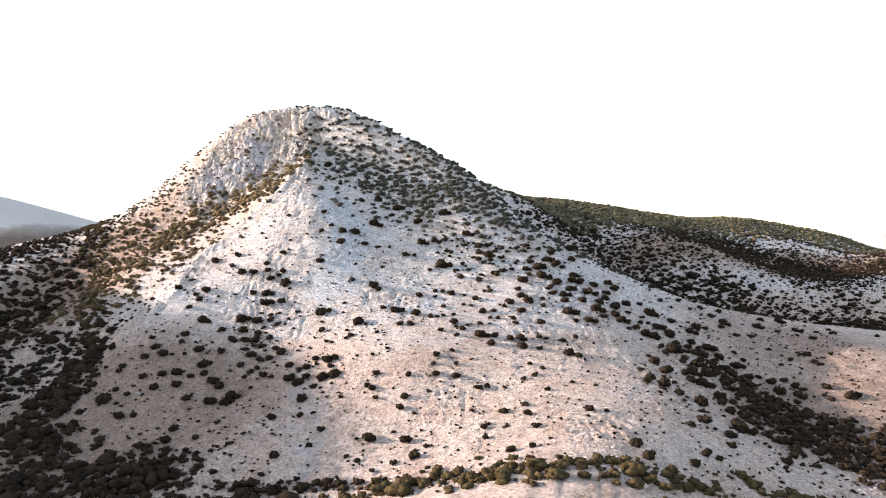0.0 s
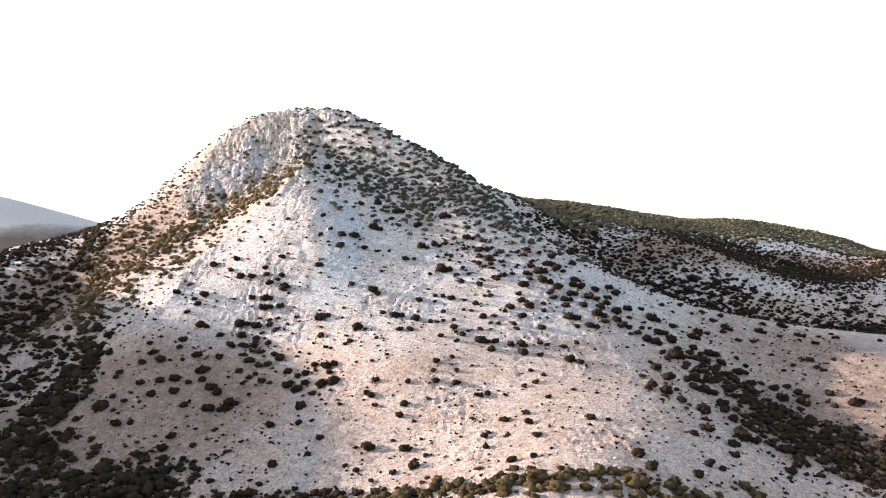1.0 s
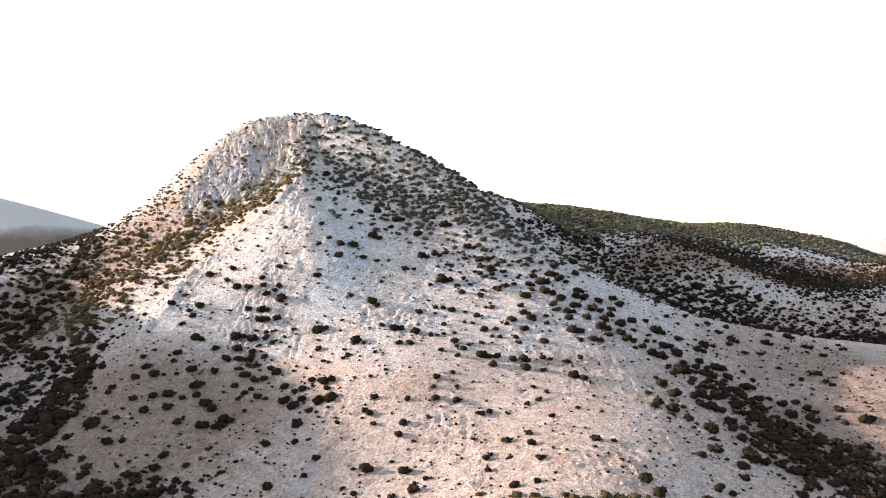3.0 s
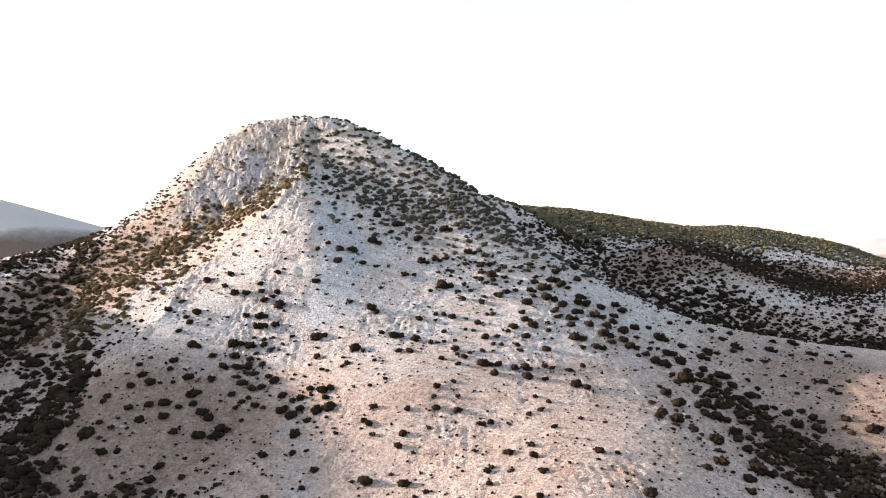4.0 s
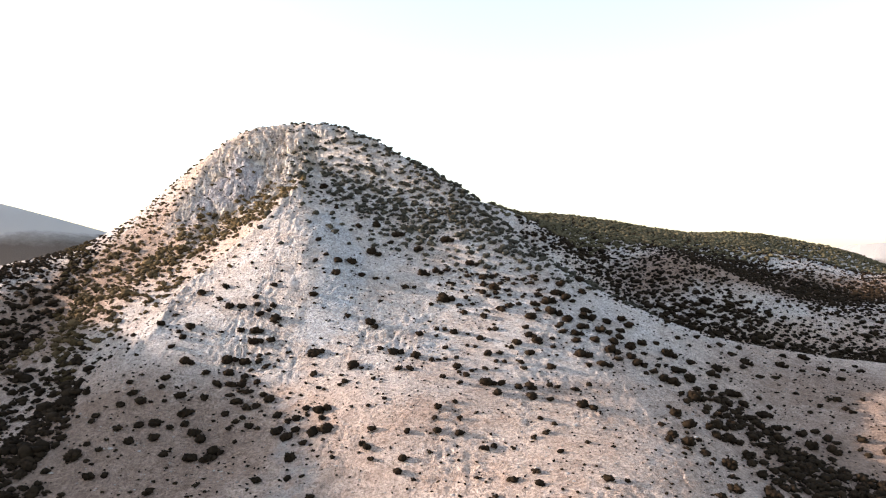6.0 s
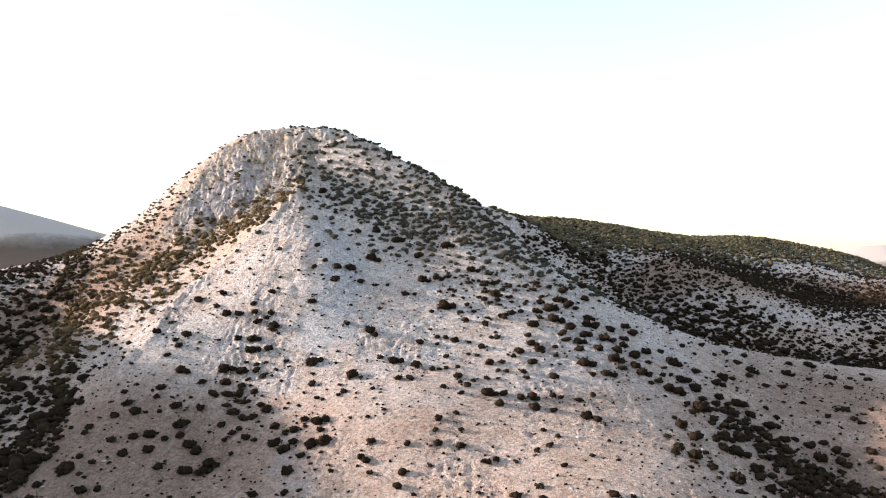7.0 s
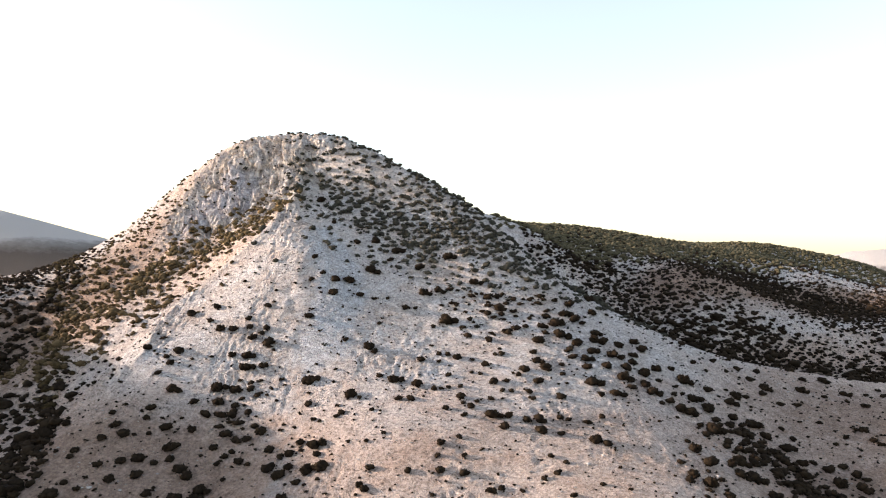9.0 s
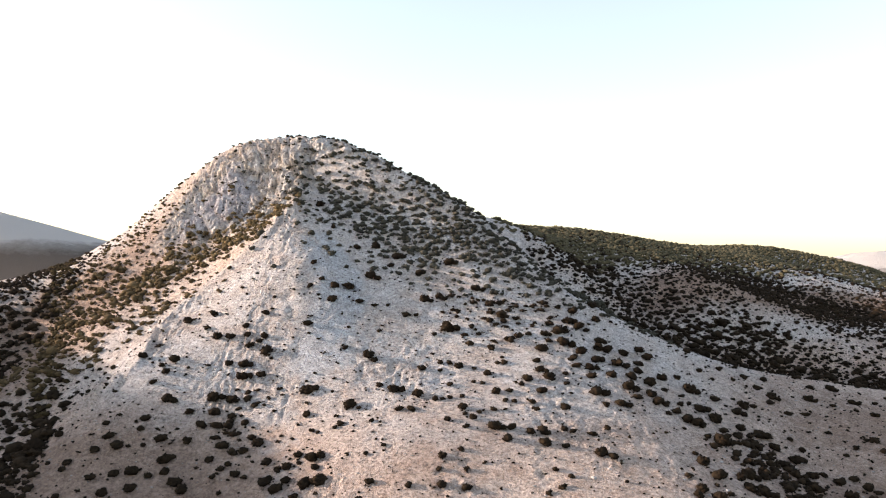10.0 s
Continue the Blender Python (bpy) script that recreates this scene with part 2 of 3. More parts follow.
STONES = foliage_material("loose_limestone", (0.24, 0.226, 0.216), (0.40, 0.383, 0.370))
BARK = foliage_material("bark", (0.06, 0.045, 0.03), (0.14, 0.11, 0.08))


# ---- ground ----
def spread(stops):
    """Coordinates that run from stop to stop (place, spacing after it)."""
    out = []
    for (a, step), (b, _) in zip(stops, stops[1:]):
        k = max(1, round((b - a) / step))
        out += [a + (b - a) * i / k for i in range(k)]
    return np.array(out + [stops[-1][0]])


def crags(verts):
    """Break the cliff into upright buttresses, ledges and clefts."""
    r = np.clip((rockiness(verts[:, 0], verts[:, 1]) - 0.25) / 0.4, 0, 1) * (verts[:, 1] > 440)
    for i in np.nonzero(r > 0.02)[0]:
        x, y, z = verts[i]
        lean = x + 0.25 * z
        near, next_ = noise.voronoi(Vector((lean / 15, y / 16, (z + 0.8 * x) / 26)))[0][:2]
        fine, after = noise.voronoi(Vector((lean / 5.5, y / 9, (z - 0.5 * x) / 11)))[0][:2]
        swell = noise.fractal(Vector((lean / 11, y / 14, z / 20)), 0.9, 2.1, 4)
        groove = 0.4 - 2 * abs(noise.noise(Vector((lean / 4.2 + 5, y / 30, z / 16))))
        chip = noise.fractal(Vector((x / 3.0, y / 3.0, z / 3.6)), 0.8, 2.1, 3)
        out = r[i] * (2.2 * swell + 2.0 * noise.noise(Vector((lean / 18, y / 20, z / 28))) + 3.4 * (min(next_ - near, 0.22) / 0.22 - 0.75) + 1.5 * (min(after - fine, 0.25) / 0.25 - 0.7) + 0.5 * groove + 1.1 * chip)
        verts[i, 0] -= 0.3 * out
        verts[i, 1] -= 0.95 * out
    return verts


def build_ground():
    xs = spread([(-4500, 220), (-1400, 60), (-520, 8), (-300, 1.15), (-186, 0.6), (-84, 1.15), (180, 2.4), (330, 3.5), (560, 12), (1000, 70), (1700, 200), (4500, 200)])
    ys = spread([(-3000, 250), (-400, 40), (40, 8), (195, 1.2), (452, 0.55), (512, 3.2), (900, 9), (1200, 50), (1800, 120), (4700, 120)])
    gx, gy = np.meshgrid(xs, ys)
    gz = height(gx, gy)
    w, h = len(xs), len(ys)
    verts = crags(np.stack([gx, gy, gz], -1).reshape(-1, 3))
    a = (np.arange(h - 1)[:, None] * w + np.arange(w - 1)[None, :]).ravel()
    quads = np.stack([a, a + 1, a + w + 1, a + w], -1)
    me = bpy.data.meshes.new("ground")
    me.vertices.add(len(verts))
    me.vertices.foreach_set("co", verts.ravel())
    me.loops.add(quads.size)
    me.loops.foreach_set("vertex_index", quads.ravel())
    me.polygons.add(len(quads))
    me.polygons.foreach_set("loop_start", np.arange(len(quads)) * 4)
    me.update(calc_edges=True)
    broken = rockiness(gx[:-1, :-1], gy[:-1, :-1]).ravel() > 0.35
    me.polygons.foreach_set("use_smooth", ~broken)
    me.materials.append(GROUND)
    x, y = gx.ravel(), gy.ravel()
    masks = {
        "rock": rockiness(x, y),
        "low": np.clip((-14 - land(x, y)) / 55, 0, 0.95),
        "violet_grey": along(VIOLET_ROCK, 8, x, y),
        "scree": np.maximum(np.clip(y / 22 - 14.9, 0.3, 1) * along(SHADED_SCREE, 9, x, y), 0.35 * along(SHADED_SCREE_LOW, 9, x, y)),
        "grass": np.clip(np.maximum.reduce([area(f, x, y) for f in GRASS_AND_SUN]), 0, 1),
        # the last two ovals paint shade on the right valley and left flank
        "earth_with_shade": np.clip(np.maximum.reduce([area(f, x, y) for f in EARTH_WITH_SHADE] + [0.6 * area((195, 355, 62, 52, 0.6), x, y), 0.8 * area((-252, 400, 95, 44, 1.0), x, y)]), 0, 1),
        # paler with height and at far right, for bare stone and painted haze
        "bare_haze": np.clip(gz.ravel() / 105 + 0.6 * (x > 900), 0, 1),
        "far": np.maximum(np.clip((np.hypot(x, y) - 1000) / 150, 0, 1), (x < -150) * np.clip((y - 600) / 60, 0, 1)),
    }
    for name, values in masks.items():
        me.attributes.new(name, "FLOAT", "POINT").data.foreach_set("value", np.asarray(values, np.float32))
    return tagged(new("ground", me), "pale limestone mountain slopes with scree and dry grass", "ground", kind="structure")


ground = build_ground()


# ---- vegetation ----
def lobe(rng, centre, size, level, rough):
    """A lumpy ball of leaves: vertices and triangles."""
    bm = bmesh.new()
    bmesh.ops.create_icosphere(bm, subdivisions=level, radius=1.0)
    off = Vector(rng.uniform(-50, 50, 3))
    for v in bm.verts:
        d = v.co.normalized()
        k = 1 + rough * noise.noise(d * 1.7 + off) + 0.6 * rough * noise.noise(d * 4.1 + off)
        v.co = Vector((d.x * size[0], d.y * size[1], d.z * size[2])) * k + Vector(centre)
    bm.verts.index_update()
    v = np.array([tuple(q.co) for q in bm.verts])
    f = np.array([[q.index for q in t.verts] for t in bm.faces])
    bm.free()
    return v, f


def tufts(rng, v, count, size):
    """Small bent sprigs of leaves that stand out of a surface of points."""
    at = v[rng.randint(0, len(v), count)]
    verts, faces = [], []
    for i, p in enumerate(at):
        out = p - np.array([0, 0, 0.35])
        out = out / (np.linalg.norm(out) + 1e-6)
        side = np.cross(out, rng.normal(size=3))
        side = side / (np.linalg.norm(side) + 1e-6)
        up = np.cross(side, out)
        s = size * rng.uniform(0.6, 1.5)
        base = p - out * s * 0.3
        verts += [base - side * s * 0.5, base + side * s * 0.5, base + up * s * 0.45, base + out * s + up * s * 0.2 * rng.normal()]
        k = 4 * i
        faces += [[k, k + 1, k + 3], [k + 1, k + 2, k + 3], [k + 2, k, k + 3]]
    return np.array(verts), np.array(faces)


def joined(pieces):
    verts, faces, base = [], [], 0
    for v, f in pieces:
        verts.append(v)
        faces.append(f + base)
        base += len(v)
    return np.concatenate(verts), np.concatenate(faces)


def mesh_of(name, v, f, mat, smooth=False):
    me = bpy.data.meshes.new(name)
    me.vertices.add(len(v))
    me.vertices.foreach_set("co", np.asarray(v, np.float32).ravel())
    me.loops.add(f.size)
    me.loops.foreach_set("vertex_index", np.asarray(f, np.int32).ravel())
    me.polygons.add(len(f))
    me.polygons.foreach_set("loop_start", np.arange(len(f)) * f.shape[1])
    me.update(calc_edges=True)
    if smooth:
        me.shade_smooth()
    me.materials.append(mat)
    return me


def crown_shape(seed, lobes, level, tuft_count, tuft_size):
    """A dome of leaves, about 1 m across, on the ground at the origin."""
    rng = np.random.RandomState(seed)
    pieces = [lobe(rng, (0, 0, 0.28), (0.38, 0.34, 0.33), level, 0.7)]
    for k in range(lobes):
        a = 2 * math.pi * (k + rng.uniform(-0.3, 0.3)) / lobes
        d = rng.uniform(0.16, 0.34)
        s = rng.uniform(0.17, 0.28)
        pieces.append(lobe(rng, (d * math.cos(a), d * math.sin(a), rng.uniform(0.10, 0.46)), (s, s, s * rng.uniform(0.7, 1.1)), level, 0.75))
    v, f = joined(pieces)
    if tuft_count:
        v, f = joined([(v, f), tufts(rng, v, tuft_count, tuft_size)])
    return v, f


def stem_shape(seed):
    """A short forked trunk under the crown."""
    rng = np.random.RandomState(seed)
    pieces = []
    for k in range(3):
        a = 2 * math.pi * k / 3 + rng.uniform(-0.4, 0.4)
        bm = bmesh.new()
        bmesh.ops.create_cone(bm, cap_ends=True, cap_tris=True, segments=6, radius1=0.035, radius2=0.012, depth=0.45)
        bmesh.ops.transform(bm, matrix=pose(0.09 * math.cos(a), 0.09 * math.sin(a), 0.17, 22 * math.sin(-a), 22 * math.cos(a), 0), verts=bm.verts)
        bmesh.ops.triangulate(bm, faces=bm.faces)
        bm.verts.index_update()
        pieces.append((np.array([tuple(q.co) for q in bm.verts]), np.array([[q.index for q in t.verts] for t in bm.faces])))
        bm.free()
    return joined(pieces)


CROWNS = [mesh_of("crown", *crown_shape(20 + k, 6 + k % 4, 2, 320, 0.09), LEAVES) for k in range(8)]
STEMS = [mesh_of("stem", *stem_shape(60 + k), BARK) for k in range(3)]
PLACER = np.random.RandomState(11)


def build_shrub(x, y, width, k):
    z = float(height(x, y))
    shrub = new("shrub")
    tall = width * PLACER.uniform(0.85, 1.1)
    shrub.matrix_world = Matrix.Translation((x, y, z - 0.06 * width)) @ Matrix.Rotation(PLACER.uniform(0, 6.28), 4, "Z") @ Matrix.Diagonal((width * 1.08, width * 1.0, tall, 1))
    for name, me in (("crown", CROWNS[k % len(CROWNS)]), ("stem", STEMS[k % len(STEMS)])):
        new(name, me).parent = shrub
    size = "large" if width > 5 else "small" if width < 2.6 else "middle-sized"
    where = "in the stony hollow" if x < -45 else "on the pale stony slope" if x < 70 else "on the shaded stony flank"
    return tagged(shrub, f"{size} rounded dark green evergreen shrub {where}", "shrub", "shrubs on the mountain")


SHRUBS_LOWER_SLOPE = [
    (-66, 365, 4.6), (-47, 353, 2.8), (-35, 348, 6.0), (-16, 378, 2.4), (1, 371, 8.8), (-7, 367, 2.3), (-12, 343, 3.8), (-4, 347, 2.7),
    (0, 347, 2.7), (4, 345, 3.8), (-4, 342, 2.1), (16, 340, 3.7), (19, 357, 3.4), (-58, 331, 6.8), (-29, 331, 3.1), (-22, 327, 6.1),
    (-13, 323, 4.0), (-6, 320, 2.5), (-20, 314, 2.9), (-15, 314, 3.4), (-0, 331, 2.6), (10, 334, 2.1), (0, 321, 2.0), (5, 322, 2.0),
    (5, 314, 3.4), (-40, 319, 5.0), (-36, 317, 2.0), (-57, 319, 3.0), (-53, 310, 2.4), (-42, 310, 2.9), (-44, 308, 1.9), (-30, 308, 1.9),
]
SHRUBS_NOSE = [
    (-1, 306, 2.4), (9, 308, 2.9), (6, 302, 2.4), (18, 302, 6.1), (23, 303, 3.3), (21, 296, 3.7), (19, 326, 3.6), (33, 335, 4.7),
    (30, 332, 2.6), (33, 319, 2.5), (38, 327, 4.1), (49, 334, 2.6), (46, 318, 4.0), (30, 301, 3.3), (43, 304, 2.8), (-24, 293, 1.8),
    (-30, 290, 1.8), (-3, 286, 3.1), (-4, 280, 2.2), (4, 290, 2.3), (35, 295, 4.6), (42, 294, 2.7), (54, 291, 4.5), (58, 290, 3.6),
    (60, 307, 2.4), (36, 281, 2.2), (-3, 273, 3.0), (5, 272, 3.4), (-14, 273, 2.5), (-27, 276, 3.0), (-30, 270, 2.5), (-28, 267, 2.9),
]
SHRUBS_HOLLOW = [
    (-15, 261, 2.8), (-26, 262, 2.4), (1, 261, 1.2), (-56, 299, 3.3), (-49, 295, 6.9), (-59, 294, 3.2), (-48, 289, 3.1), (-49, 283, 6.6),
    (-45, 282, 4.4), (-58, 288, 3.6), (-61, 284, 4.9), (-53, 278, 3.0), (-56, 271, 4.2), (-40, 266, 2.1), (-116, 329, 6.2), (-122, 350, 4.4),
    (-137, 352, 3.9), (-126, 337, 3.2), (-126, 346, 2.7), (-123, 343, 3.2), (-121, 319, 4.0), (-121, 314, 2.9), (-131, 309, 3.9), (-126, 306, 4.3),
    (-122, 306, 1.9), (-112, 311, 4.9), (-154, 316, 3.5), (-117, 308, 1.9), (-135, 315, 2.5), (-133, 303, 3.3), (-102, 312, 3.4), (-99, 319, 4.0),
]
SHRUBS_LEFT = [
    (-106, 325, 3.6), (-96, 325, 5.1), (-90, 331, 5.2), (-97, 332, 6.3), (-82, 320, 3.0), (-77, 313, 3.4), (-74, 310, 3.9), (-88, 341, 6.4),
    (-81, 341, 3.7), (-97, 347, 3.3), (-89, 346, 6.0), (-90, 355, 3.9), (-93, 361, 2.8), (-87, 371, 3.5), (-95, 365, 3.5), (-101, 360, 4.0),
    (-107, 361, 4.0), (-114, 377, 3.6), (-126, 376, 4.2), (-107, 303, 4.7), (-105, 305, 2.9), (-91, 305, 3.3), (-83, 303, 2.8), (-79, 297, 3.2),
    (-68, 300, 3.7), (-66, 289, 4.5), (-65, 291, 3.2), (-89, 281, 5.7), (-96, 281, 5.2), (-96, 292, 4.5), (-100, 294, 4.6), (-105, 298, 3.2),
]
SHRUBS_LEFT_FOOT = [
    (-116, 296, 4.6), (-122, 295, 3.7), (-129, 292, 3.6), (-141, 295, 2.3), (-141, 298, 3.2), (-149, 300, 1.9), (-114, 289, 3.6), (-122, 286, 3.5),
    (-113, 291, 2.3), (-137, 284, 2.6), (-131, 281, 2.6), (-139, 278, 5.2), (-149, 288, 3.6), (-149, 284, 3.1), (-107, 283, 3.5), (-110, 296, 2.8),
    (-87, 297, 2.3),
]
SHRUBS_FLANK = [
    (40, 342, 5.5), (42, 357, 5.1), (46, 369, 5.3), (53, 372, 7.5), (54, 363, 7.5), (59, 381, 6.7), (60, 358, 5.2), (61, 341, 4.4),
    (62, 329, 7.5), (62, 390, 5.0), (63, 347, 5.6), (64, 376, 6.6), (67, 354, 6.3), (69, 364, 4.7), (71, 323, 5.8), (71, 344, 4.5),
    (72, 370, 5.4), (73, 364, 4.7), (73, 386, 4.4), (75, 403, 5.2), (77, 336, 6.6), (77, 353, 6.9), (80, 346, 4.5), (81, 364, 4.7),
    (82, 273, 3.2),
]
SHRUBS_FLANK_GULLY = [
    (85, 278, 3.7), (85, 335, 4.4), (87, 345, 5.1), (88, 241, 2.9), (88, 331, 6.6), (89, 273, 5.1), (90, 370, 4.8), (92, 296, 4.5),
    (92, 364, 4.8), (94, 269, 3.7), (95, 248, 4.3), (95, 289, 4.9), (95, 352, 4.6), (96, 324, 4.3), (100, 323, 4.9), (101, 266, 5.1),
    (102, 241, 4.3), (102, 323, 3.8), (104, 292, 3.5), (106, 286, 5.4), (107, 336, 6.2), (107, 348, 7.0), (108, 316, 7.5), (110, 287, 4.5),
    (110, 295, 6.6),
]
SHRUBS_FLANK_FAR = [
    (110, 330, 5.0), (111, 249, 7.5), (112, 265, 3.7), (113, 278, 4.9), (113, 286, 3.5), (117, 324, 3.9), (121, 332, 4.5), (126, 343, 5.9),
    (130, 331, 7.5), (131, 351, 4.8), (132, 325, 4.0), (139, 320, 7.5), (140, 310, 3.9), (149, 300, 4.9), (150, 310, 4.5), (154, 370, 5.8),
    (157, 301, 3.9), (158, 298, 3.8), (160, 309, 4.0), (174, 307, 4.0), (177, 381, 6.1), (180, 299, 6.8), (202, 406, 5.9), (203, 389, 5.7),
]
SHRUBS_UPPER = [
    (-39, 398, 6.9), (-57, 387, 4.3), (-50, 389, 4.9), (-57, 379, 4.2), (-44, 382, 4.2), (-70, 399, 3.2), (-64, 390, 3.1), (-65, 429, 2.7),
    (-50, 418, 4.0), (-40, 423, 4.7), (-31, 410, 3.3), (-15, 406, 5.1), (-76, 447, 5.0), (1, 414, 7.2), (-11, 388, 6.1), (-4, 390, 5.6),
    (-69, 385, 3.0), (15, 396, 6.3), (-27, 417, 6.6),
]
SHRUBS_NEAR = [
    (-26, 239, 4.4), (-15, 260, 3.0), (-16, 255, 3.0), (-13, 235, 3.5), (-66, 262, 3.5), (-55, 260, 2.6), (-45, 250, 2.9), (-59, 238, 3.2),
    (-61, 228, 2.3), (-29, 228, 2.3), (-23, 220, 1.8), (-14, 212, 1.8), (-5, 214, 1.8), (21, 212, 3.2), (26, 202, 3.0), (28, 212, 2.1),
    (14, 234, 2.3), (14, 226, 2.3), (59, 202, 1.7), (61, 215, 3.6), (63, 208, 3.8), (85, 219, 3.3), (78, 210, 3.1), (99, 232, 2.7),
    (89, 218, 2.2), (117, 231, 3.5), (-104, 262, 3.5), (-93, 255, 2.5), (-104, 254, 4.2), (-111, 251, 5.4), (-53, 218, 5.5), (-88, 283, 5.7),
    (-139, 277, 5.1), (-128, 268, 4.0), (-123, 270, 2.7), (52, 240, 3.3), (58, 240, 1.8), (98, 257, 2.4), (110, 254, 3.9), (96, 247, 3.4),
]
SHRUB_AREAS = [SHRUBS_LOWER_SLOPE, SHRUBS_NOSE, SHRUBS_HOLLOW, SHRUBS_LEFT, SHRUBS_LEFT_FOOT, SHRUBS_FLANK, SHRUBS_FLANK_GULLY, SHRUBS_FLANK_FAR, SHRUBS_UPPER, SHRUBS_NEAR]
count = 0
for shrub_area in SHRUB_AREAS:
    for sx, sy, sw in shrub_area:
        wide = sw > 5.2
        for side, share in ((PLACER.uniform(-0.15, -0.25), 0.75), (PLACER.uniform(0.25, 0.36), 0.5)) if wide else ((0, 1),):
            build_shrub(sx + side * sw, sy + PLACER.uniform(-0.15, 0.15) * sw, sw * share, count)
            count += 1

# ---- growth too thick to count ----
SMALL_UPPER = [
    (50, 341, 2.7), (63, 322, 3.1), (78, 331, 3.8), (83, 285, 2.9), (84, 352, 4.0), (85, 266, 2.2), (86, 358, 4.1), (89, 325, 2.7),
    (91, 301, 2.5), (92, 283, 2.4), (93, 262, 1.8), (93, 327, 3.8), (93, 343, 2.8), (93, 393, 3.2), (95, 279, 2.8), (96, 267, 1.8),
    (97, 242, 1.7), (97, 334, 2.8), (98, 370, 1.5), (100, 258, 2.7), (100, 342, 3.4), (102, 317, 3.2),
]
SMALL_MIDDLE = [
    (102, 338, 2.8), (103, 356, 3.5), (107, 259, 1.8), (108, 306, 3.1), (117, 348, 4.1), (118, 369, 3.1), (119, 388, 3.9), (121, 346, 1.8),
    (123, 366, 2.2), (124, 256, 2.3), (128, 355, 1.8), (132, 380, 3.9), (136, 374, 2.5), (137, 355, 3.7), (144, 336, 2.9), (145, 383, 3.9),
    (146, 314, 3.4), (146, 330, 2.9), (148, 375, 3.9), (149, 364, 3.8), (153, 293, 3.2), (155, 359, 3.8),
]
SMALL_FAR = [
    (158, 314, 3.4), (159, 392, 4.1), (162, 306, 3.4), (164, 361, 3.8), (165, 331, 2.1), (167, 348, 2.5), (167, 379, 2.0), (169, 301, 2.3),
    (170, 297, 2.8), (172, 336, 3.1), (180, 342, 2.5), (182, 333, 3.7), (183, 329, 3.1), (183, 341, 3.8), (186, 378, 2.7), (194, 340, 2.5),
    (195, 374, 2.7), (201, 369, 4.1), (217, 395, 2.9), (227, 395, 4.4),
]
LEFT_GULLY = [(-267, 523), (-237, 462), (-220, 432), (-203, 399), (-189, 368), (-179, 342), (-168, 314), (-163, 289), (-158, 265), (-140, 225)]
RIGHT_GULLY = [(78, 358), (87, 342), (99, 330), (110, 320), (120, 315), (125, 303), (129, 294), (134, 283), (140, 274), (149, 268), (160, 262), (185, 240)]
RIGHT_BOTTOM = [(116, 318), (128, 298), (140, 277), (158, 262), (190, 240)]
CLIFF_FOOT = [(-172, 452), (-158, 456), (-143, 458), (-122, 449), (-104, 441)]
NEAR_ROW = [(-74, 220), (-51, 217), (-33, 214), (-14, 206), (3, 198), (19, 194), (43, 196), (59, 194), (77, 199), (96, 204), (125, 205)]
DARK_VALLEY = [(172, 522), (192, 520), (214, 519), (232, 516)]
VALLEY_FLOOR = [(232, 516), (260, 515), (300, 507), (345, 500)]


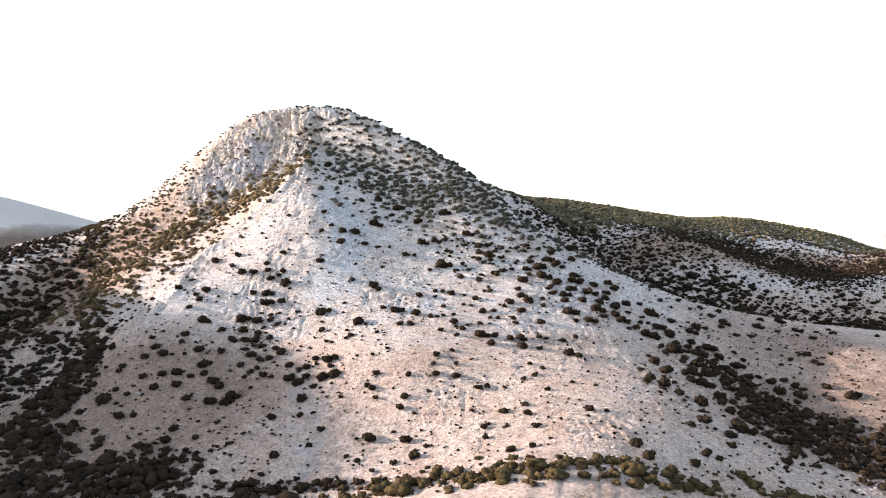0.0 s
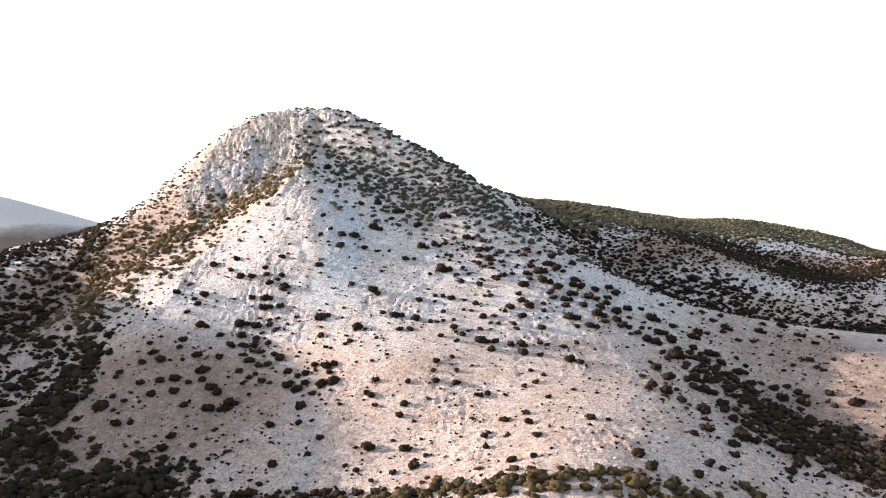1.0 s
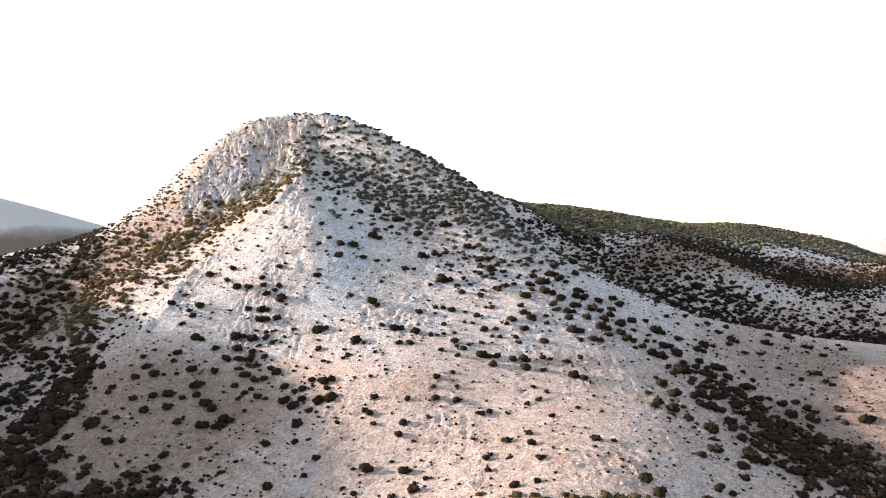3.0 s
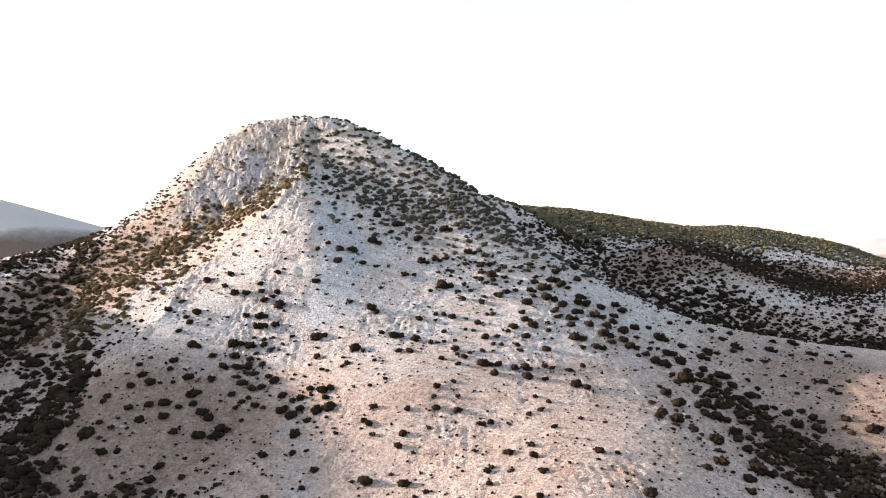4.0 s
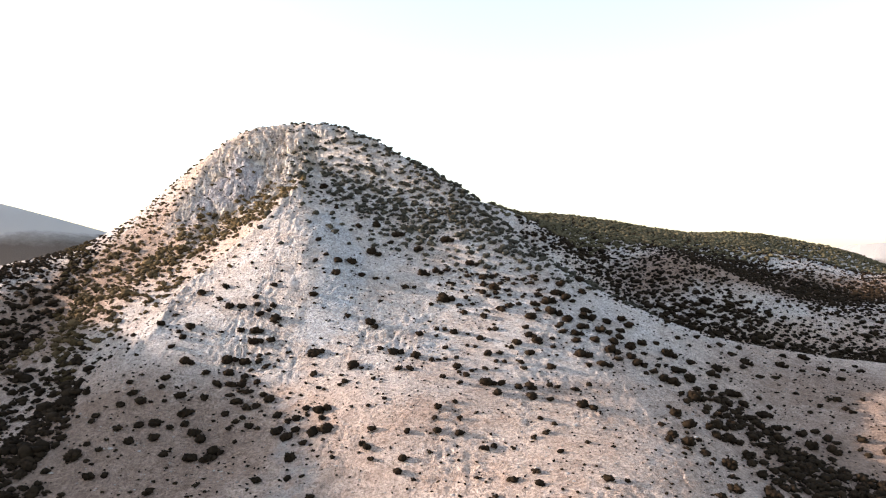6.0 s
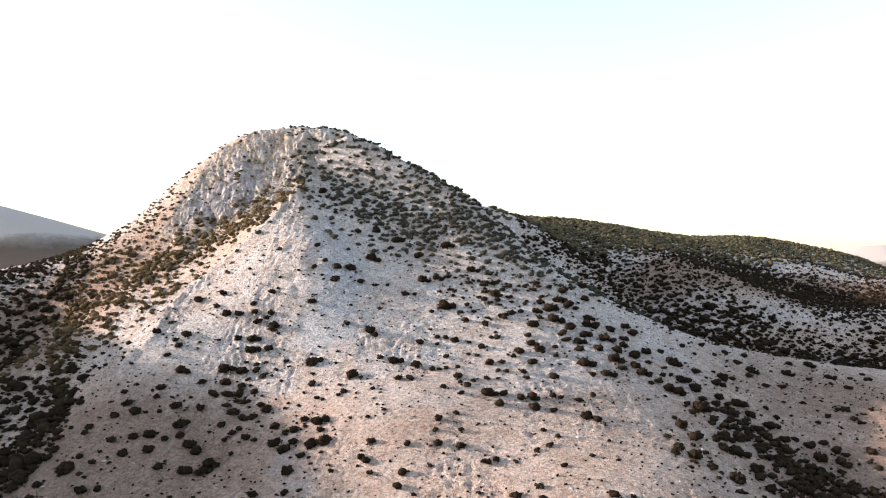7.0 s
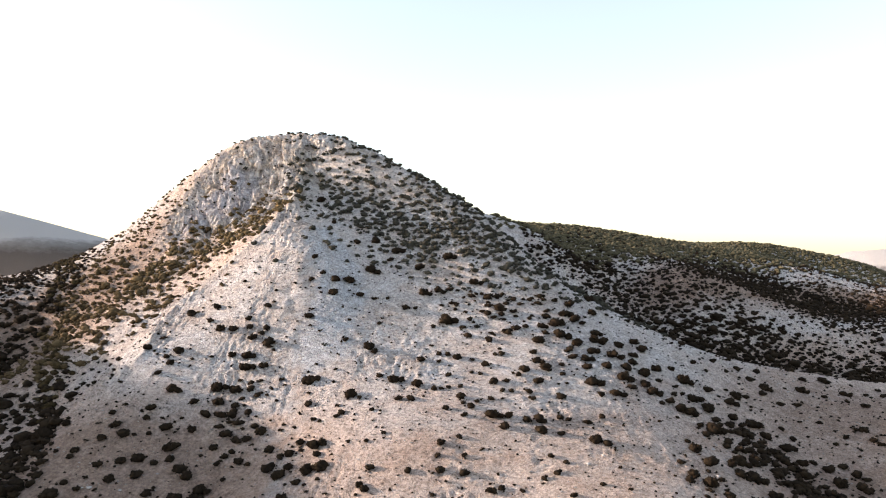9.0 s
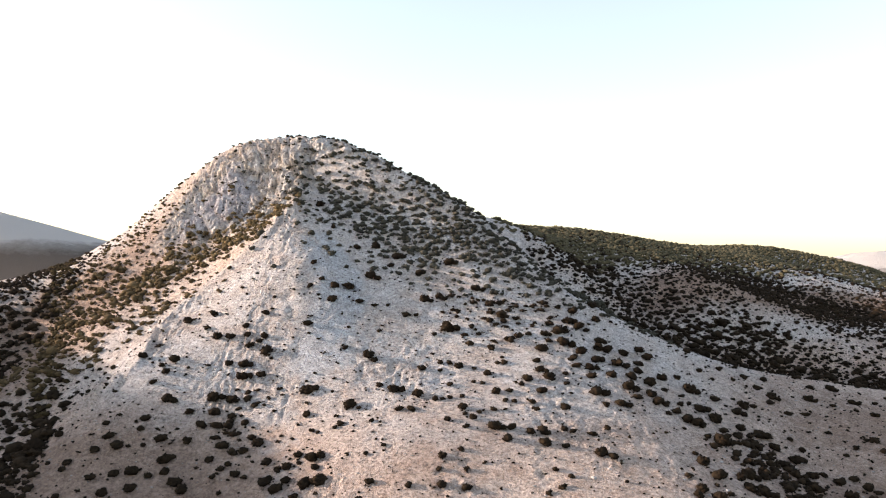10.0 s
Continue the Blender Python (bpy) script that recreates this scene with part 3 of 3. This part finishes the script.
def thicket(x, y):
    """How much of the ground is grown over by shrubs, 0 to 1."""
    d = 0.03 + 0.0 * x
    d = np.maximum(d, 1.3 * area((-14, 441, 66, 22, -0.35), x, y))
    d = np.maximum(d, 1.6 * area((-64, 469, 42, 14, -0.45), x, y))
    d = np.maximum(d, 0.72 * area((46, 402, 44, 30, 0.3), x, y))
    d = np.maximum(d, 0.65 * area((20, 415, 44, 13, -0.35), x, y))
    d = np.maximum(d, 0.36 * area((6, 402, 32, 20, -0.3), x, y))
    d = np.maximum(d, 0.75 * area((-84, 325, 9, 26, 0.1), x, y))
    d = np.maximum(d, 0.5 * area((-155, 405, 34, 20, 0.9), x, y))
    d = np.maximum(d, 0.5 * area((90, 385, 34, 18, -0.6), x, y))
    d = np.maximum(d, np.where(y > 312, 0.35, 1.3) * along(RIGHT_GULLY, 5, x, y))
    d = np.maximum(d, 1.9 * along(RIGHT_BOTTOM, 10, x, y))
    d = np.maximum(d, np.where(y > 335, 0.8, 1.6) * along(LEFT_GULLY, 8, x, y))
    d = np.maximum(d, 0.95 * area((-258, 420, 90, 38, 0.95), x, y))
    d = np.maximum(d, 0.78 * area((-176, 438, 55, 25, 1.0), x, y))
    d = np.maximum(d, 0.5 * area((-57, 288, 14, 9, 0.3), x, y))
    d = np.maximum(d, 1.5 * along([(-345, 450), (-300, 470), (-284, 482), (-270, 496), (-264, 510)], 13, x, y))
    d = np.maximum(d, 0.55 * along(CLIFF, 20, x, y))
    d = np.maximum(d, 1.3 * area((-80, 470, 17, 15, -0.4), x, y))
    d = np.maximum(d, 1.7 * area((-19, 441, 13, 24, 0.0), x, y))
    d = np.maximum(d, 0.65 * area((-212, 500, 42, 26, 1.0), x, y))
    d = np.maximum(d, 1.4 * area((-72, 482, 28, 9, -0.3), x, y))
    d = np.maximum(d, 1.7 * area((165, 248, 42, 22, -0.4), x, y))
    d = np.maximum(d, 1.3 * along(NEAR_ROW, 4.2, x, y))
    d = np.maximum(d, 1.5 * area((-112, 231, 24, 12, 0.0), x, y))
    d = np.maximum(d, 0.6 * area((-150, 250, 22, 16, 0.0), x, y))
    d = np.maximum(d, 0.95 * area((-208, 345, 48, 22, 1.1), x, y))
    d = np.maximum(d, 1.5 * area((176, 562, 80, 42, 0.1), x, y))
    d = np.maximum(d, 0.8 * area((290, 545, 70, 40, 0.1), x, y))
    d = np.maximum(d, 1.8 * along(DARK_VALLEY, 13, x, y))
    d = np.maximum(d, 1.3 * along(VALLEY_FLOOR, 8, x, y))
    d = np.maximum(d, 1.35 * area((350, 630, 120, 60, 0.2), x, y))
    d = d * (1 - 0.8 * area((350, 690, 45, 15, 0.2), x, y)) * (1 - 0.78 * area((252, 555, 55, 11, -0.35), x, y))
    d = np.maximum(d, 1.9 * along([(262, 670), (300, 655), (332, 636), (372, 598)], 10, x, y))
    d = np.maximum(d, 1.9 * along([(72, 548), (88, 566), (108, 582), (135, 600)], 9, x, y))
    d = d * (1 - 0.6 * area((385, 668, 40, 22, -0.3), x, y))
    d = d * (1 - 0.4 * along([(84, 382), (112, 372), (150, 382)], 8, x, y))
    d = np.where(y > 520 + 0.25 * np.abs(x - 100), np.maximum(d, 0.3), d)
    return d


def woods(x, y):
    """Low closed woods on the ridge behind."""
    d = 1.3 * area((110, 625, 70, 36, 0.2), x, y)
    d = np.maximum(d, 1.3 * area((250, 780, 190, 75, 0.45), x, y))
    d = np.maximum(d, 1.3 * area((450, 845, 150, 60, 0.1), x, y))
    return d * np.clip((y - 586 - 0.45 * (x - 110)) / 14, 0, 1)


def stations(rng, x0, x1, y0, y1, step, chance, clump=14.0, spread_=0.5):
    """Places on a loose grid, kept by chance and by patches."""
    gx, gy = np.meshgrid(np.arange(x0, x1, step), np.arange(y0, y1, step))
    gx = (gx + rng.uniform(-0.6, 0.6, gx.shape) * step).ravel()
    gy = (gy + rng.uniform(-0.6, 0.6, gy.shape) * step).ravel()
    c = chance(gx, gy)
    c = c * np.clip(1 + spread_ * 3.2 * perlin(gx / clump, gy / clump), 0.05, 2)
    keep = rng.uniform(size=gx.shape) < c
    return gx[keep], gy[keep]


def grown(name, rng, xs, ys, widths, shapes, mat, label, category, flat=(0.7, 1.0)):
    zs = height(xs, ys)
    pieces = []
    for x, y, z, w in zip(xs, ys, zs, widths):
        v, f = shapes[rng.randint(len(shapes))]
        a = rng.uniform(0, 6.28)
        c, s = math.cos(a) * w, math.sin(a) * w
        h = w * rng.uniform(*flat)
        q = np.stack([(v[:, 0] * c - v[:, 1] * s) * rng.uniform(0.95, 1.25) + x, v[:, 0] * s + v[:, 1] * c + y, v[:, 2] * h + z - 0.07 * w], -1)
        pieces.append((q, f))
    v, f = joined(pieces)
    return tagged(new(name, mesh_of(name, v, f, mat)), label, category, kind="stuff")


BUSHY = [crown_shape(180 + k, 4 + k % 2, 2, 70, 0.11) for k in range(8)]
LOW = [crown_shape(100 + k, 3 + k % 2, 1, 18, 0.15) for k in range(10)]
SHEET = [crown_shape(120 + k, 1 + k % 2, 1, 6, 0.17) for k in range(8)]
CANOPY = [crown_shape(160 + k, 1, 1, 5, 0.2) for k in range(8)]
TINY = [crown_shape(140 + k, 0, 1, 3, 0.3) for k in range(5)]
rng = np.random.RandomState(23)
small = np.array(SMALL_UPPER + SMALL_MIDDLE + SMALL_FAR)
listed = np.array([(a, b, w) for s in SHRUB_AREAS for a, b, w in s] + [tuple(q) for q in small])


def clear_of_listed(x, y, w):
    d = np.hypot(x[:, None] - listed[None, :, 0], y[:, None] - listed[None, :, 1])
    return (d > 0.5 * (listed[None, :, 2] + w[:, None])).all(1)


def band(x, y):
    """The slope where each shrub is set on its own."""
    inside = (x > -150) & (x < 70) & (y > 225) & (y < 400)
    flank = (x >= 56) & (x < 225) & (y > 240) & (y < 392 - 0.25 * (x - 56)) & (np.maximum(along(RIGHT_BOTTOM, 10, x, y), area((165, 248, 42, 22, -0.4), x, y)) < 0.45)
    t = np.where(flank, 0.10, thicket(x, y))
    return np.where(inside & (t < 0.3), np.where((x > 8) & (y > 312), 0.12, np.where(x < -42, 0.12, 0.045)), t)


sx, sy = stations(rng, -330, 330, 185, 540, 3.2, lambda x, y: band(x, y) * 0.95, 14, 0.3)
sw = np.clip(rng.lognormal(1.0, 0.36, len(sx)), 1.2, 6.5) * np.where((sy > 484) & (sx < 25), 0.8, 1.0) * (1 + 0.55 * np.clip(thicket(sx, sy) - 0.3, 0, 0.8))
inside = (sx > -150) & (sx < 8) & (sy > 225) & (sy < 400) & (thicket(sx, sy) < 0.3)
sw = np.where(inside, sw * 0.62, sw)
sw = np.where((sx >= 56) & (sy < 392), np.where(thicket(sx, sy) > 0.6, np.minimum(sw, 4.6), np.minimum(sw * 0.5, 1.8)), sw)
upper = (sx > -90) & (sx < 80) & (sy > 395)
sw = np.where(upper, np.minimum(sw, 4.6), sw)
sw = np.where((sy > 468) & (sx < 40), np.minimum(sw, np.where(sy > 484, 2.8, 4.4)), sw)
ok = clear_of_listed(sx, sy, sw) & (rng.uniform(size=len(sx)) > 0.8 * rockiness(sx, sy))
# shrubs on the sunlit slope get the lighter, sun-tinted leaf colour
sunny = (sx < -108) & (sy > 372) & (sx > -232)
grown("sunny_scrub", rng, sx[ok & sunny], sy[ok & sunny], sw[ok & sunny], LOW, SUNLIT_LEAVES, "brown and olive scrub on the sunlit slope below the cliff, sunlight put into its leaf colour", "shrubs")
near = (sx > -45) & (sy < 213)
grown("near_hedge", rng, sx[ok & near], sy[ok & near], sw[ok & near] * 0.88, BUSHY, SUNLIT_HEDGE_LEAVES, "row of brown-green shrubs along the low crest before the mountain, leaves lightened for sunlight", "shrubs")
ok = ok & ~sunny & ~near
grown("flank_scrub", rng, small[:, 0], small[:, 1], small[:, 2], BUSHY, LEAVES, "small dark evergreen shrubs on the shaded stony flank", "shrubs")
high = ok & (sy > 392) & (sx > -115) & (sx < 120)
grown("upper_maquis", rng, sx[high], sy[high], sw[high], LOW, HAZY_GREY_LEAVES, "grey-green evergreen shrubs crowding the upper slope, paled in colour for haze", "shrubs")
ok = ok & ~high
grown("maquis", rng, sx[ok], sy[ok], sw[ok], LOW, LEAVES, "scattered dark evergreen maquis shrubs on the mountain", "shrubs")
sx, sy = stations(rng, -200, -80, 425, 480, 2.9, lambda x, y: 1.3 * along(CLIFF_FOOT, 7.5, x, y + 1), 9, 0.3)
sw = np.clip(rng.lognormal(1.2, 0.3, len(sx)), 1.8, 6)
grown("cliff_foot_scrub", rng, sx, sy, sw, LOW, SUNLIT_FOOT_LEAVES, "olive scrub along the foot of the cliff, yellowed in its colour for sunlight", "shrubs")
sx, sy = stations(rng, -190, -86, 450, 512, 3.0, lambda x, y: 0.30 * along(CLIFF, 18, x, y), 8, 0.8)
sw = np.clip(rng.lognormal(0.35, 0.35, len(sx)), 0.8, 3.2)
grown("ledge_shrubs", rng, sx, sy, sw, LOW, HAZY_GREY_LEAVES, "small grey-green shrubs clinging to the ledges of the cliff, paled in colour for haze", "shrubs")
sx, sy = stations(rng, 60, 640, 482, 760, 3.2, lambda x, y: np.clip(thicket(x, y) * 1.0, 0, 1.6), 14, 0.28)
sw = np.clip(rng.lognormal(1.02, 0.36, len(sx)), 1.3, 5.5) * (1 + 0.5 * np.clip(thicket(sx, sy) - 0.9, 0, 0.7))
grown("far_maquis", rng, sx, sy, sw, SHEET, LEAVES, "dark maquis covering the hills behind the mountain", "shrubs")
sx, sy = stations(rng, 40, 700, 560, 960, 4.1, woods, 30, 0.1)
sw = rng.uniform(3.7, 6.9, len(sx))
grown("ridge_woods", rng, sx, sy, sw, CANOPY, RIDGE_LEAVES, "low closed olive-green woods along the far ridge", "woods", (0.6, 0.9))
sx, sy = stations(rng, -290, -120, 200, 540, 3.0, lambda x, y: 0.9 * along(LEFT_GULLY, 4, x, y) * (y > 345), 12, 0.3)
sw = np.clip(rng.lognormal(1.1, 0.3, len(sx)), 1.8, 6)
grown("gully_scrub", rng, sx, sy, sw, LOW, SHADED_LEAVES, "olive-brown scrub filling the gully beside the cliff, darkened in its colour for shade", "shrubs")
rock_shapes = [lobe(np.random.RandomState(170 + k), (0, 0, 0.1), (0.5, 0.38, 0.20), 1, 0.7) for k in range(8)]
sx, sy = stations(rng, -230, 190, 195, 480, 2.2, lambda x, y: 0.36 + 0.9 * np.minimum(rockiness(x, y), 0.5) + 0.25 * along(SHADED_SCREE, 9, x, y), 11, 1.0)
sw = np.clip(rng.lognormal(-0.55, 0.45, len(sx)), 0.25, 2.2)
grown("loose_stones", rng, sx, sy, sw, rock_shapes, STONES, "loose pale limestone blocks and stones on the slope", "stones")
sx, sy = stations(rng, -320, 220, 195, 500, 2.6, lambda x, y: 0.28 + 0.3 * np.clip(thicket(x, y) - 0.1, 0, 1), 9, 0.9)
sw = rng.uniform(0.4, 1.4, len(sx)) ** 1.3
grown("heath_tufts", rng, sx, sy, sw, TINY, LEAVES, "small dark tufts of heath and thistle on the scree", "tufts")
# dark tufts added between the shrubs to deepen shade on the back hills
sx, sy = stations(rng, 60, 430, 485, 720, 2.8, lambda x, y: 0.30 + 0.2 * np.clip(thicket(x, y), 0, 1), 12, 0.6)
sw = rng.uniform(0.8, 1.9, len(sx))
grown("shade_heath", rng, sx, sy, sw, TINY, LEAVES, "low dark heath added to deepen the shade on the hills behind the mountain", "heath")
